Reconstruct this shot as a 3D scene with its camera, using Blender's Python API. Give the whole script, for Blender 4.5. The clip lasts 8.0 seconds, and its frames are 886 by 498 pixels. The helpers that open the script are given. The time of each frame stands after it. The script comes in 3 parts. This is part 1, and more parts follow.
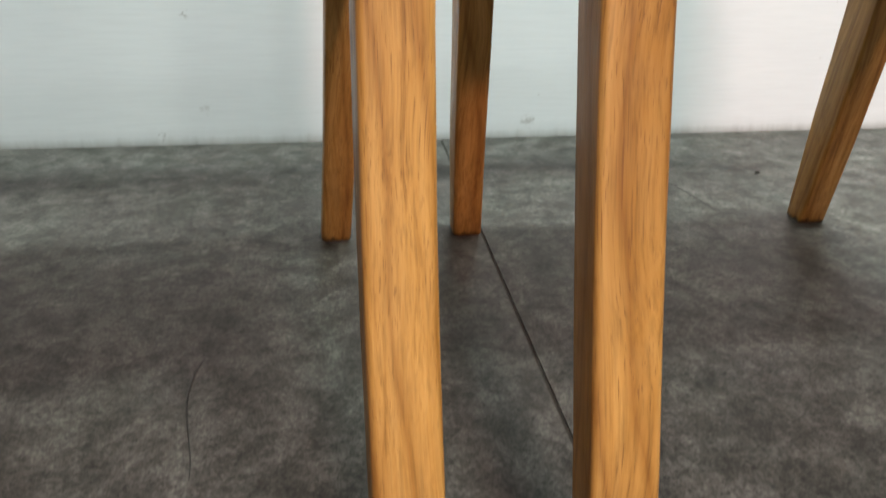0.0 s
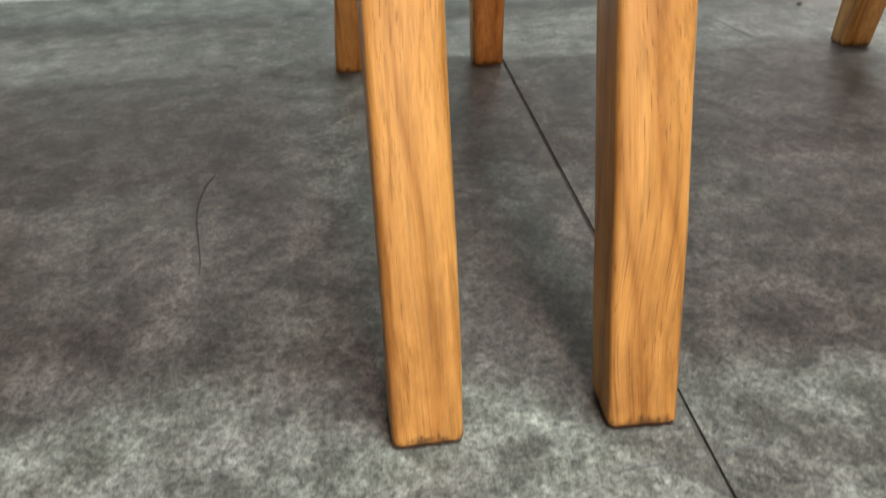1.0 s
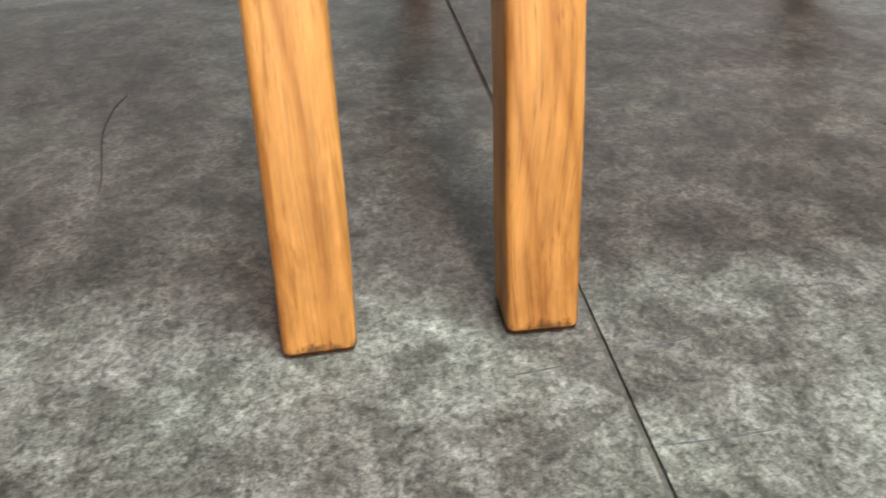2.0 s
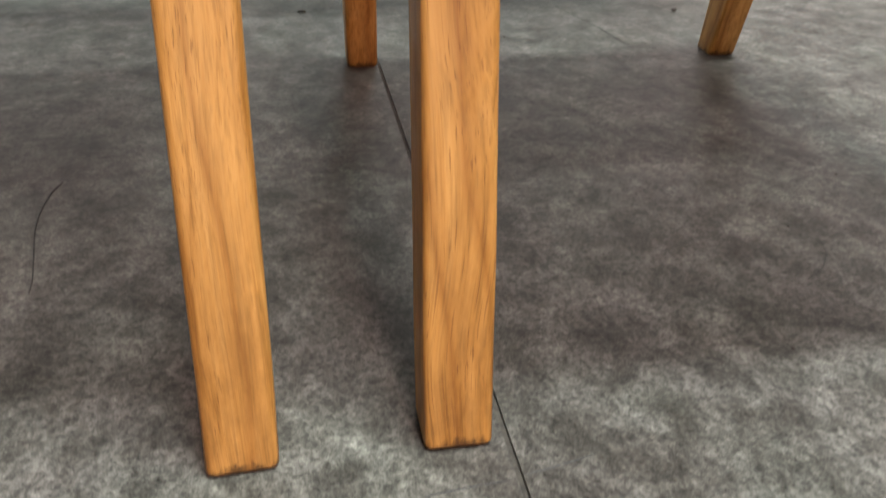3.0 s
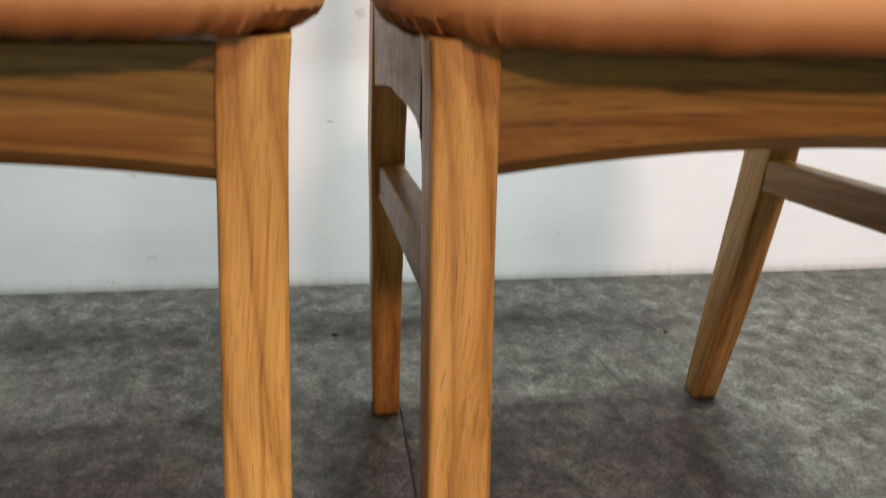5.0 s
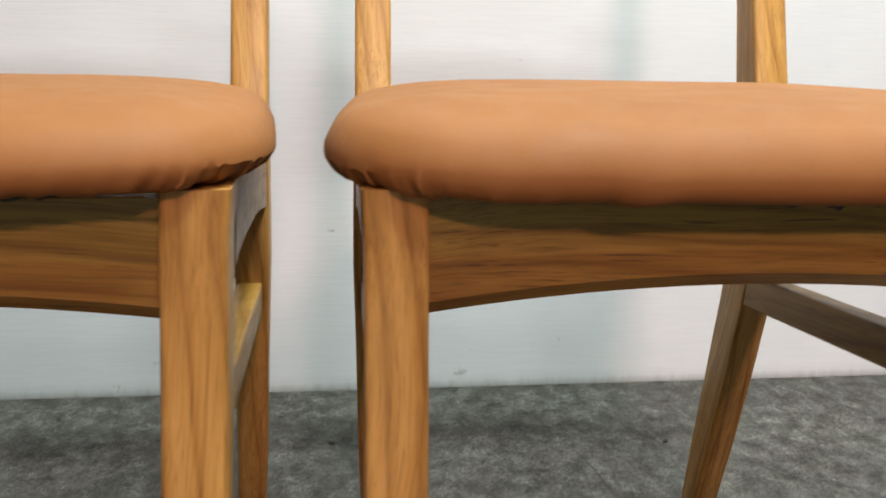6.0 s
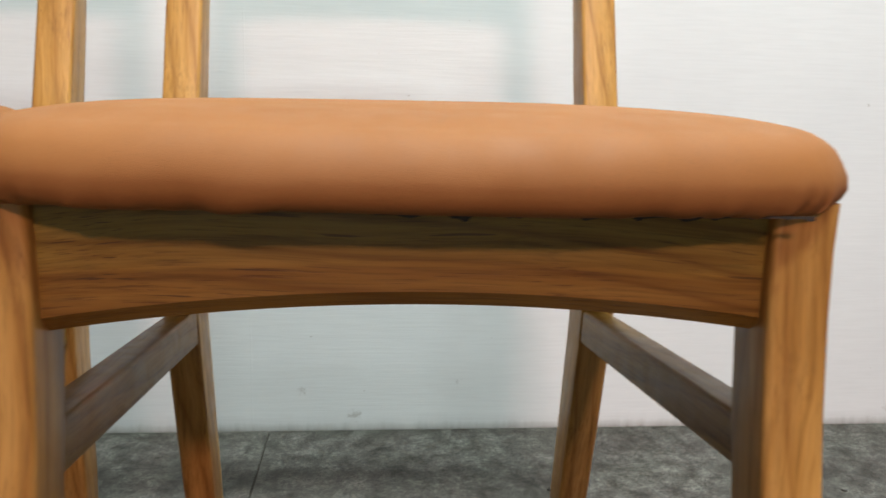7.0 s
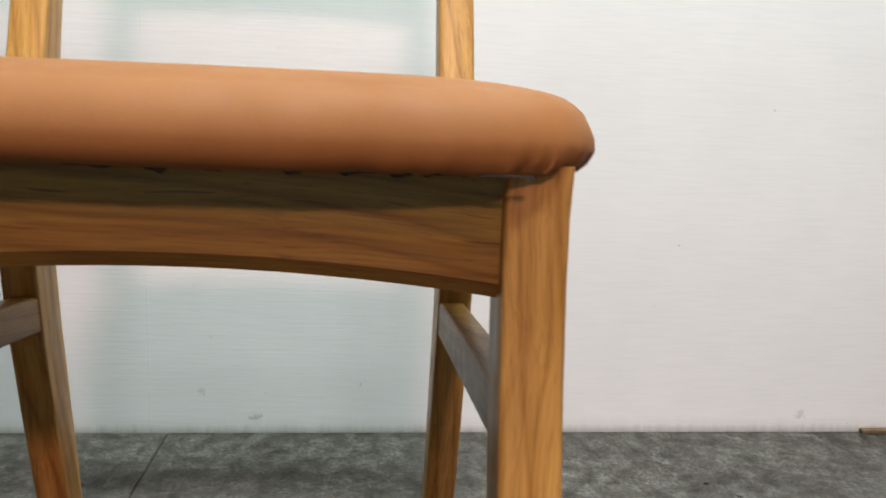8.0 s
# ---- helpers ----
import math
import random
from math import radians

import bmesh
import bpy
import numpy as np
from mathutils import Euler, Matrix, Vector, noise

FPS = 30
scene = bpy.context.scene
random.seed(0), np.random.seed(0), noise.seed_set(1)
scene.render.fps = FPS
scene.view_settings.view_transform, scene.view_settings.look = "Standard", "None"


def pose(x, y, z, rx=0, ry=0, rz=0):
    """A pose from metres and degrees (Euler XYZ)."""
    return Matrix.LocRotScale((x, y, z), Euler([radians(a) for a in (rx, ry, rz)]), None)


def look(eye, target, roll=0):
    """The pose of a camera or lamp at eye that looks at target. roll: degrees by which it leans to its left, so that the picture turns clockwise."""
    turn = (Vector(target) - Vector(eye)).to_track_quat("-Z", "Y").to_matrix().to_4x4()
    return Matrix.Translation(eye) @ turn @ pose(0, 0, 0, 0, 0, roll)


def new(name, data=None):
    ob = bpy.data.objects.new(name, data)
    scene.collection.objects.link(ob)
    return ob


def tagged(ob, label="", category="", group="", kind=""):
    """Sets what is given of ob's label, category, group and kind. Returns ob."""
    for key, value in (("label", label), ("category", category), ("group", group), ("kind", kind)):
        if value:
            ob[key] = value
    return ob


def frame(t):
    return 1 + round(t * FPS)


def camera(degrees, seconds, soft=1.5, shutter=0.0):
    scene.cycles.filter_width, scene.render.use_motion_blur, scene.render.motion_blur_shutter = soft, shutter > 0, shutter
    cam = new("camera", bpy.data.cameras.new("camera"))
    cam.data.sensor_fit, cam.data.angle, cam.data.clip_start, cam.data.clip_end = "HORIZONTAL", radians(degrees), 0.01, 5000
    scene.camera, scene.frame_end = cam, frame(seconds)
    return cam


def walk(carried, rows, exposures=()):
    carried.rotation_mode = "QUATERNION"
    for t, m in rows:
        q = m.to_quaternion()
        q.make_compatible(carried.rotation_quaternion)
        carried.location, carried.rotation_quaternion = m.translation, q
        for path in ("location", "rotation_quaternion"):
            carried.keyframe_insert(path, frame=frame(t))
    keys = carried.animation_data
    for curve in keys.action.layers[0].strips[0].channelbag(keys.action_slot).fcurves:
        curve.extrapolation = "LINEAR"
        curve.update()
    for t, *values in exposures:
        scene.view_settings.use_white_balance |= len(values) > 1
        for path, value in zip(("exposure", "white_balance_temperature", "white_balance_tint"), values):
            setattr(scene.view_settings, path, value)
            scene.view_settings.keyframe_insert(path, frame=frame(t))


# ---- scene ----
cam = camera(56.6, 8.0, soft=1.5, shutter=0.4)
PATH = [
    (0, (-0.126, -0.196, 0.293), (0.099, 1.631, -0.489), 0.5),
    (0.3, (-0.124, -0.199, 0.269), (0.075, 1.599, -0.584), 0.1),
    (0.5, (-0.121, -0.197, 0.256), (0.058, 1.582, -0.64), -0.2),
    (1, (-0.119, -0.2, 0.228), (0.022, 1.527, -0.771), -1.5),
    (1.5, (-0.115, -0.202, 0.203), (0.022, 1.475, -0.878), -1.9),
    (1.7, (-0.104, -0.202, 0.203), (0.049, 1.461, -0.898), -1.8),
    (2.8, (-0.077, -0.198, 0.227), (0.243, 1.468, -0.833), 1.4),
    (3, (-0.077, -0.198, 0.243), (0.252, 1.483, -0.789), 1.7),
    (3.3, (-0.077, -0.198, 0.274), (0.266, 1.506, -0.714), 1.8),
    (3.5, (-0.08, -0.201, 0.296), (0.263, 1.524, -0.657), 1.9),
    (4, (-0.083, -0.199, 0.367), (0.244, 1.562, -0.523), 2.4),
    (4.3, (-0.08, -0.192, 0.404), (0.234, 1.59, -0.449), 2.8),
    (4.5, (-0.078, -0.196, 0.407), (0.227, 1.613, -0.391), 2.6),
    (4.7, (-0.078, -0.202, 0.427), (0.223, 1.621, -0.338), 2.3),
    (5, (-0.076, -0.208, 0.461), (0.214, 1.639, -0.25), 1.8),
    (5.2, (-0.075, -0.211, 0.479), (0.203, 1.651, -0.195), 1.4),
    (6.3, (0.011, -0.225, 0.487), (0.209, 1.712, 0.032), 1.2),
    (6.5, (0.054, -0.22, 0.477), (0.237, 1.724, 0.041), 1.3),
    (6.7, (0.099, -0.214, 0.47), (0.26, 1.736, 0.057), 1.4),
    (7, (0.14, -0.218, 0.469), (0.31, 1.737, 0.084), 1.3),
    (7.2, (0.168, -0.223, 0.469), (0.344, 1.736, 0.107), 1.3),
    (7.5, (0.205, -0.229, 0.466), (0.396, 1.733, 0.129), 1.3),
    (8, (0.256, -0.221, 0.445), (0.451, 1.74, 0.108), 2.1),
]
walk(cam, [(t, look(eye, target, roll)) for t, eye, target, roll in PATH],
     [(0.0, -0.60, 6750, 17), (0.8, -0.36, 6700, 17), (1.5, 0.10, 6600, 18), (2.9, -0.36, 6850, 23), (3.5, -0.64, 6850, 21),
      (4.0, -0.62, 6850, 20), (4.5, -0.78, 6850, 20), (5.0, -0.69, 6850, 20), (6.5, -0.99, 6700, 18), (8.0, -1.03, 6800, 19)])

# ---- light ----
world = bpy.data.worlds.new("room_world")
scene.world = world
world.use_nodes = True
sky = world.node_tree.nodes.new("ShaderNodeTexSky")
sky.sky_type, sky.sun_disc, sky.sun_elevation, sky.sun_rotation = "NISHITA", False, radians(35), radians(120)
world.node_tree.links.new(sky.outputs[0], world.node_tree.nodes["Background"].inputs[0])
world.node_tree.nodes["Background"].inputs[1].default_value = 0.1


def lamp(name, eye, target, size_x, size_y, watts, colour):
    data = bpy.data.lights.new(name, "AREA")
    data.shape, data.size, data.size_y = "RECTANGLE", size_x, size_y
    data.energy, data.color = watts, colour
    ob = new(name, data)
    ob.matrix_world = look(eye, target)
    return ob


lamp("ceiling_lamp", (0.45, 0.20, 2.50), (0.45, 0.20, 0.0), 0.90, 0.14, 160, (0.79, 1.0, 0.98))
lamp("ceiling_lamp", (0.45, -0.85, 2.50), (0.45, -0.85, 0.0), 0.60, 0.14, 70, (0.82, 1.0, 0.97))
lamp("ceiling_lamp", (0.32, -2.00, 2.50), (0.32, -2.00, 0.0), 0.50, 0.14, 26, (0.86, 0.98, 1.0))
lamp("ceiling_lamp", (0.40, -3.25, 2.50), (0.40, -3.25, 0.0), 0.50, 0.45, 270, (1.0, 0.61, 0.55))
lamp("window_light", (-0.40, -6.14, 1.25), (-0.40, 0.0, 1.25), 3.0, 1.5, 30, (0.80, 1.0, 0.97))


# ---- materials ----
WALL_Y = 0.86
SEAM_X = -0.0225


def nodes_of(name):
    mat = bpy.data.materials.new(name)
    mat.use_nodes = True
    tree = mat.node_tree
    return mat, tree, tree.nodes["Principled BSDF"]


def add(tree, kind, **values):
    node = tree.nodes.new(kind)
    for key, value in values.items():
        node.inputs[key].default_value = value
    return node


def ramp(tree, source, stops):
    node = tree.nodes.new("ShaderNodeValToRGB")
    while len(node.color_ramp.elements) < len(stops):
        node.color_ramp.elements.new(0.5)
    for element, (at, colour) in zip(node.color_ramp.elements, stops):
        element.position = at
        element.color = (*colour, 1) if len(colour) == 3 else colour
    tree.links.new(source, node.inputs[0])
    return node.outputs[0]


def grey(value):
    return (value, value, value)


def mix(tree, mode, factor, a, b):
    node = tree.nodes.new("ShaderNodeMix")
    node.data_type, node.blend_type = "RGBA", mode
    for socket, value in ((0, factor), (6, a), (7, b)):
        if hasattr(value, "links"):
            tree.links.new(value, node.inputs[socket])
        else:
            node.inputs[socket].default_value = value if socket == 0 else (*value, 1)
    return node.outputs[2]


def coords(tree, scale=(1, 1, 1), offset_by_object=False, layer=""):
    if layer:
        tex = tree.nodes.new("ShaderNodeAttribute")
        tex.attribute_name = layer
        out = tex.outputs["Vector"]
    else:
        tex = tree.nodes.new("ShaderNodeTexCoord")
        out = tex.outputs["Object"]
    if offset_by_object:
        info = tree.nodes.new("ShaderNodeObjectInfo")
        times = tree.nodes.new("ShaderNodeVectorMath")
        times.operation = "MULTIPLY"
        times.inputs[1].default_value = (7.3, 3.1, 5.7)
        tree.links.new(info.outputs["Random"], times.inputs[0])
        plus = tree.nodes.new("ShaderNodeVectorMath")
        plus.operation = "ADD"
        tree.links.new(out, plus.inputs[0])
        tree.links.new(times.outputs[0], plus.inputs[1])
        out = plus.outputs[0]
    return scaled(tree, out, scale)


def scaled(tree, vector, scale):
    node = tree.nodes.new("ShaderNodeMapping")
    node.inputs["Scale"].default_value = scale
    tree.links.new(vector, node.inputs[0])
    return node.outputs[0]


def noise_of(tree, vector, scale, detail=4.0, rough=0.55, distortion=0.0):
    node = add(tree, "ShaderNodeTexNoise", Scale=scale, Detail=detail, Roughness=rough, Distortion=distortion)
    tree.links.new(vector, node.inputs["Vector"])
    return node.outputs[0]


def bump(tree, shader, height, strength, distance):
    node = add(tree, "ShaderNodeBump", Strength=strength, Distance=distance)
    tree.links.new(height, node.inputs["Height"])
    tree.links.new(node.outputs[0], shader.inputs["Normal"])


def wood(name, axis, shade=1.0, tint=(1.0, 1.0, 1.0), figure=0.8):
    """Varnished oak with its grain along one axis (0, 1, 2); shade and tint set a plank apart and put under-seat shade
    into its colour, figure how bold its rings are.
    """
    mat, tree, shader = nodes_of(name)
    base = coords(tree, offset_by_object=True, layer="grain")

    def stretched(factor, vector):
        scale = [1.0, 1.0, 1.0]
        scale[axis] = factor
        return scaled(tree, vector, scale)

    def bent(vector, scale, along, amount):
        """The grain wanders from the straight."""
        drift = add(tree, "ShaderNodeTexNoise", Scale=scale, Detail=2.0)
        tree.links.new(stretched(along, vector), drift.inputs["Vector"])
        bend = tree.nodes.new("ShaderNodeVectorMath")
        bend.operation = "MULTIPLY_ADD"
        tree.links.new(drift.outputs["Color"], bend.inputs[0])
        bend.inputs[1].default_value = (amount, amount, amount)
        tree.links.new(vector, bend.inputs[2])
        return bend.outputs[0]

    flow = bent(base, 9.0, 0.45, 0.050 if axis == 2 else 0.024)
    plank = noise_of(tree, stretched(0.06, flow), 40.0, 3.0, 0.5)
    streak = noise_of(tree, stretched(0.016, flow), 210.0, 7.0, 0.68)
    fine = noise_of(tree, stretched(0.03, flow), 720.0, 3.0, 0.6)
    colour = ramp(tree, streak, [(0.33, (0.318, 0.152, 0.030)), (0.44, (0.440, 0.226, 0.050)), (0.62, (0.492, 0.268, 0.068))])
    colour = mix(tree, "MULTIPLY", 1.0, colour, ramp(tree, plank, [(0.30, (0.80, 0.75, 0.67)), (0.52, (1.02, 1.02, 1.02)), (0.72, (1.10, 1.14, 1.22))]))
    # growth rings, cut at a slant: long pointed arches with a sharp late edge
    rings = tree.nodes.new("ShaderNodeTexWave")
    rings.wave_type, rings.bands_direction, rings.wave_profile = "BANDS", "DIAGONAL", "SAW"
    for key, value in (("Scale", 38.0), ("Distortion", 3.4), ("Detail", 2.5), ("Detail Scale", 0.9), ("Detail Roughness", 0.45)):
        rings.inputs[key].default_value = value
    tree.links.new(stretched(0.085, bent(base, 5.0, 0.7, 0.030)), rings.inputs["Vector"])
    colour = mix(tree, "MULTIPLY", figure, colour, ramp(tree, rings.outputs["Fac"], [(0.0, (0.74, 0.66, 0.56)), (0.12, (0.91, 0.88, 0.83)), (0.45, (1.08, 1.09, 1.10)), (0.84, (1.0, 0.99, 0.97)), (1.0, (0.70, 0.61, 0.51))]))
    colour = mix(tree, "MULTIPLY", 0.6, colour, ramp(tree, fine, [(0.32, grey(0.62)), (0.52, grey(1.0)), (0.75, grey(1.08))]))
    pores = noise_of(tree, stretched(0.018, flow), 1500.0, 1.0, 0.5)
    where = noise_of(tree, stretched(0.05, flow), 60.0, 2.0)
    pore_mask = mix(tree, "MULTIPLY", 1.0, ramp(tree, pores, [(0.63, grey(0.0)), (0.71, grey(0.60))]), ramp(tree, where, [(0.38, grey(0.15)), (0.56, grey(1.0))]))
    colour = mix(tree, "MIX", pore_mask, colour, (0.155, 0.062, 0.016))
    knots = noise_of(tree, stretched(0.16, flow), 75.0, 2.0)
    colour = mix(tree, "MIX", ramp(tree, knots, [(0.78, grey(0.0)), (0.86, grey(0.6))]), colour, (0.15, 0.062, 0.018))
    info = tree.nodes.new("ShaderNodeObjectInfo")
    colour = mix(tree, "MULTIPLY", 1.0, colour, ramp(tree, info.outputs["Random"], [(0.0, (0.94, 0.91, 0.88)), (1.0, (1.03, 1.04, 1.04))]))
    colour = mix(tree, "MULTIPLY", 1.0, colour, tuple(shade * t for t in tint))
    if axis == 0:
        # pale olive sapwood above, with the pad's shade tinted in, redder heartwood below, parted by a wavering line
        height = tree.nodes.new("ShaderNodeSeparateXYZ")
        tree.links.new(coords(tree, layer="grain"), height.inputs[0])
        wander = noise_of(tree, stretched(0.12, base), 26.0, 4.0, 0.6)
        level = tree.nodes.new("ShaderNodeMath")
        level.operation = "MULTIPLY_ADD"
        tree.links.new(wander, level.inputs[0])
        level.inputs[1].default_value = 0.016
        tree.links.new(height.outputs[2], level.inputs[2])
        where_to = add(tree, "ShaderNodeMapRange")
        tree.links.new(level.outputs[0], where_to.inputs[0])
        for socket, value in ((1, -0.012), (2, 0.022), (3, 0.0), (4, 1.0)):
            where_to.inputs[socket].default_value = value
        colour = mix(tree, "MULTIPLY", 1.0, colour, ramp(tree, where_to.outputs[0], [(0.0, (0.98, 0.87, 0.78)), (0.40, (1.0, 0.93, 0.84)), (0.47, (1.20, 1.22, 1.10)), (0.55, (0.98, 1.04, 0.94)), (1.0, (0.92, 1.06, 0.88))]))
        cracks = noise_of(tree, stretched(0.020, flow), 520.0, 2.0, 0.6)
        crack_mask = ramp(tree, cracks, [(0.66, grey(0.0)), (0.71, grey(0.75))])
        colour = mix(tree, "MIX", crack_mask, colour, (0.060, 0.026, 0.010))
    if axis == 2:
        # worn, dirty feet: dark chips that thin out above the floor
        split = tree.nodes.new("ShaderNodeSeparateXYZ")
        place = tree.nodes.new("ShaderNodeTexCoord")
        tree.links.new(place.outputs["Object"], split.inputs[0])
        reach = add(tree, "ShaderNodeMapRange")
        tree.links.new(split.outputs[2], reach.inputs[0])
        for socket, value in ((1, 0.0), (2, 0.012), (3, 0.24), (4, 0.80)):
            reach.inputs[socket].default_value = value
        chips = noise_of(tree, scaled(tree, base, (1, 1, 0.6)), 210.0, 6.0, 0.75)
        over = tree.nodes.new("ShaderNodeMath")
        over.operation = "SUBTRACT"
        tree.links.new(chips, over.inputs[0])
        tree.links.new(reach.outputs[0], over.inputs[1])
        colour = mix(tree, "MIX", ramp(tree, over.outputs[0], [(0.03, grey(0.0)), (0.20, grey(0.8))]), colour, (0.040, 0.020, 0.009))
        # mottled and darker towards the foot, over the lowest 20 cm
        foot_tone = noise_of(tree, scaled(tree, base, (1, 1, 0.35)), 95.0, 5.0, 0.7)
        low = add(tree, "ShaderNodeMapRange")
        tree.links.new(split.outputs[2], low.inputs[0])
        for socket, value in ((1, 0.0), (2, 0.20), (3, 0.75), (4, 0.0)):
            low.inputs[socket].default_value = value
        colour = mix(tree, "MULTIPLY", low.outputs[0], colour, ramp(tree, foot_tone, [(0.36, (0.50, 0.45, 0.40)), (0.60, (0.95, 0.93, 0.90))]))
    tree.links.new(colour, shader.inputs["Base Color"])
    smear = noise_of(tree, base, 55.0, 4.0)
    tree.links.new(ramp(tree, smear, [(0.3, grey(0.32)), (0.7, grey(0.48))]), shader.inputs["Roughness"])
    shader.inputs["Coat Weight"].default_value = 0.05
    shader.inputs["Specular IOR Level"].default_value = 0.20 if axis == 1 else 0.34
    shader.inputs["Coat Roughness"].default_value = 0.24
    bump(tree, shader, mix(tree, "SUBTRACT", 1.0, fine, pore_mask), 0.25, 0.0006)
    return mat


# Deep oak carries under-seat shade in its colour; across oak also a darker plank.
OAK_X, OAK_Y, OAK_Z = wood("oak_across_shaded", 0, 0.60, (0.96, 1.02, 0.92), 1.0), wood("oak_deep_shaded", 1, 0.62, (1.06, 1.0, 0.84)), wood("oak_upright", 2, 1.0, (1.0, 0.99, 1.10), 0.95)


def leather_material():
    mat, tree, shader = nodes_of("tan_leather")
    base = coords(tree, offset_by_object=True)
    cloud = noise_of(tree, base, 16.0, 4.0)
    tone = ramp(tree, cloud, [(0.3, (0.240, 0.087, 0.0205)), (0.7, (0.276, 0.105, 0.0280))])
    grain = tree.nodes.new("ShaderNodeTexVoronoi")
    grain.feature = "DISTANCE_TO_EDGE"
    grain.inputs["Scale"].default_value = 900.0
    tree.links.new(base, grain.inputs["Vector"])
    pits = ramp(tree, grain.outputs[0], [(0.0, grey(0.0)), (0.12, grey(1.0))])
    tree.links.new(mix(tree, "MULTIPLY", 0.12, tone, pits), shader.inputs["Base Color"])
    rub = noise_of(tree, base, 40.0, 3.0)
    tree.links.new(ramp(tree, rub, [(0.3, grey(0.60)), (0.7, grey(0.74))]), shader.inputs["Roughness"])
    shader.inputs["Specular IOR Level"].default_value = 0.27
    stretch = noise_of(tree, scaled(tree, base, (0.6, 1, 1.6)), 60.0, 4.0)
    bump(tree, shader, mix(tree, "ADD", 0.5, stretch, pits), 0.16, 0.0009)
    return mat


def wall_material():
    mat, tree, shader = nodes_of("white_brushed_paint")
    base = coords(tree)
    cloud = noise_of(tree, base, 5.0, 4.0)
    paint = ramp(tree, cloud, [(0.3, (0.715, 0.725, 0.73)), (0.7, (0.765, 0.77, 0.77))])
    lines = noise_of(tree, scaled(tree, base, (0.05, 1, 1)), 330.0, 3.0, 0.6)
    broad_lines = noise_of(tree, scaled(tree, base, (0.07, 1, 1)), 120.0, 2.0, 0.5)
    # the brushed coat ends towards the east, where the wall is smooth
    across = tree.nodes.new("ShaderNodeSeparateXYZ")
    tree.links.new(base, across.inputs[0])
    brushed = add(tree, "ShaderNodeMapRange")
    tree.links.new(across.outputs[0], brushed.inputs[0])
    for socket, value in ((1, 0.22), (2, 0.42), (3, 1.0), (4, 0.22)):
        brushed.inputs[socket].default_value = value
    paint = mix(tree, "MULTIPLY", 0.3, paint, ramp(tree, lines, [(0.3, grey(0.86)), (0.6, grey(1.0))]))
    specks = noise_of(tree, base, 95.0, 2.0)
    paint = mix(tree, "MIX", ramp(tree, specks, [(0.765, grey(0.0)), (0.82, grey(0.5))]), paint, (0.33, 0.29, 0.25))
    # scuffs with a place of their own: x, z, size, strength
    wobble = tree.nodes.new("ShaderNodeTexNoise")
    wobble.inputs["Scale"].default_value = 190.0
    wobble.inputs["Detail"].default_value = 4.0
    tree.links.new(base, wobble.inputs["Vector"])
    shift = tree.nodes.new("ShaderNodeVectorMath")
    shift.operation = "MULTIPLY_ADD"
    tree.links.new(wobble.outputs["Color"], shift.inputs[0])
    shift.inputs[1].default_value = (0.026, 0.0, 0.026)
    tree.links.new(base, shift.inputs[2])
    for x, z, size, strength in ((0.1160, 0.022, 0.0085, 0.45), (0.0442, 0.059, 0.0045, 0.40), (-0.0628, 0.232, 0.0030, 0.8), (-0.3126, 0.164, 0.0030, 0.8), (-0.0225, 0.367, 0.0080, 0.35),
                                 (0.8913, 0.028, 0.0070, 0.30), (-0.2995, 0.048, 0.0055, 0.35), (-0.3558, 0.010, 0.0040, 0.45), (0.2600, 0.070, 0.0030, 0.4), (-0.3323, 0.194, 0.0025, 0.5)):
        gap = tree.nodes.new("ShaderNodeVectorMath")
        gap.operation = "DISTANCE"
        tree.links.new(shift.outputs[0], gap.inputs[0])
        gap.inputs[1].default_value = (x + 0.013, WALL_Y, z + 0.013)
        paint = mix(tree, "MIX", ramp(tree, gap.outputs["Value"], [(size * 0.35, grey(strength)), (size, grey(0.0))]), paint, (0.24, 0.20, 0.16))
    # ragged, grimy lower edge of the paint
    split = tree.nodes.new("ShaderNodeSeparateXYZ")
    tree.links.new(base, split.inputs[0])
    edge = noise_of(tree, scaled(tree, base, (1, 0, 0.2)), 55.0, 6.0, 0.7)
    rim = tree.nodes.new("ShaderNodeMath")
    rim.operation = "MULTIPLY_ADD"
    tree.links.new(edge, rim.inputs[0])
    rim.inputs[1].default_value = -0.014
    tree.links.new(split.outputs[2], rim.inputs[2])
    foot_tone = tree.nodes.new("ShaderNodeMath")
    foot_tone.operation = "MULTIPLY_ADD"
    tree.links.new(rim.outputs[0], foot_tone.inputs[0])
    foot_tone.inputs[1].default_value, foot_tone.inputs[2].default_value = 26.0, 0.36
    paint = mix(tree, "MIX", ramp(tree, foot_tone.outputs[0], [(0.12, grey(0.88)), (0.26, grey(0.50)), (0.48, grey(0.12)), (0.80, grey(0.0))]), paint, (0.21, 0.195, 0.165))
    tree.links.new(paint, shader.inputs["Base Color"])
    shader.inputs["Roughness"].default_value = 0.42
    bump(tree, shader, mix(tree, "MULTIPLY", 1.0, mix(tree, "ADD", 0.6, lines, broad_lines), brushed.outputs[0]), 0.24, 0.0008)
    return mat


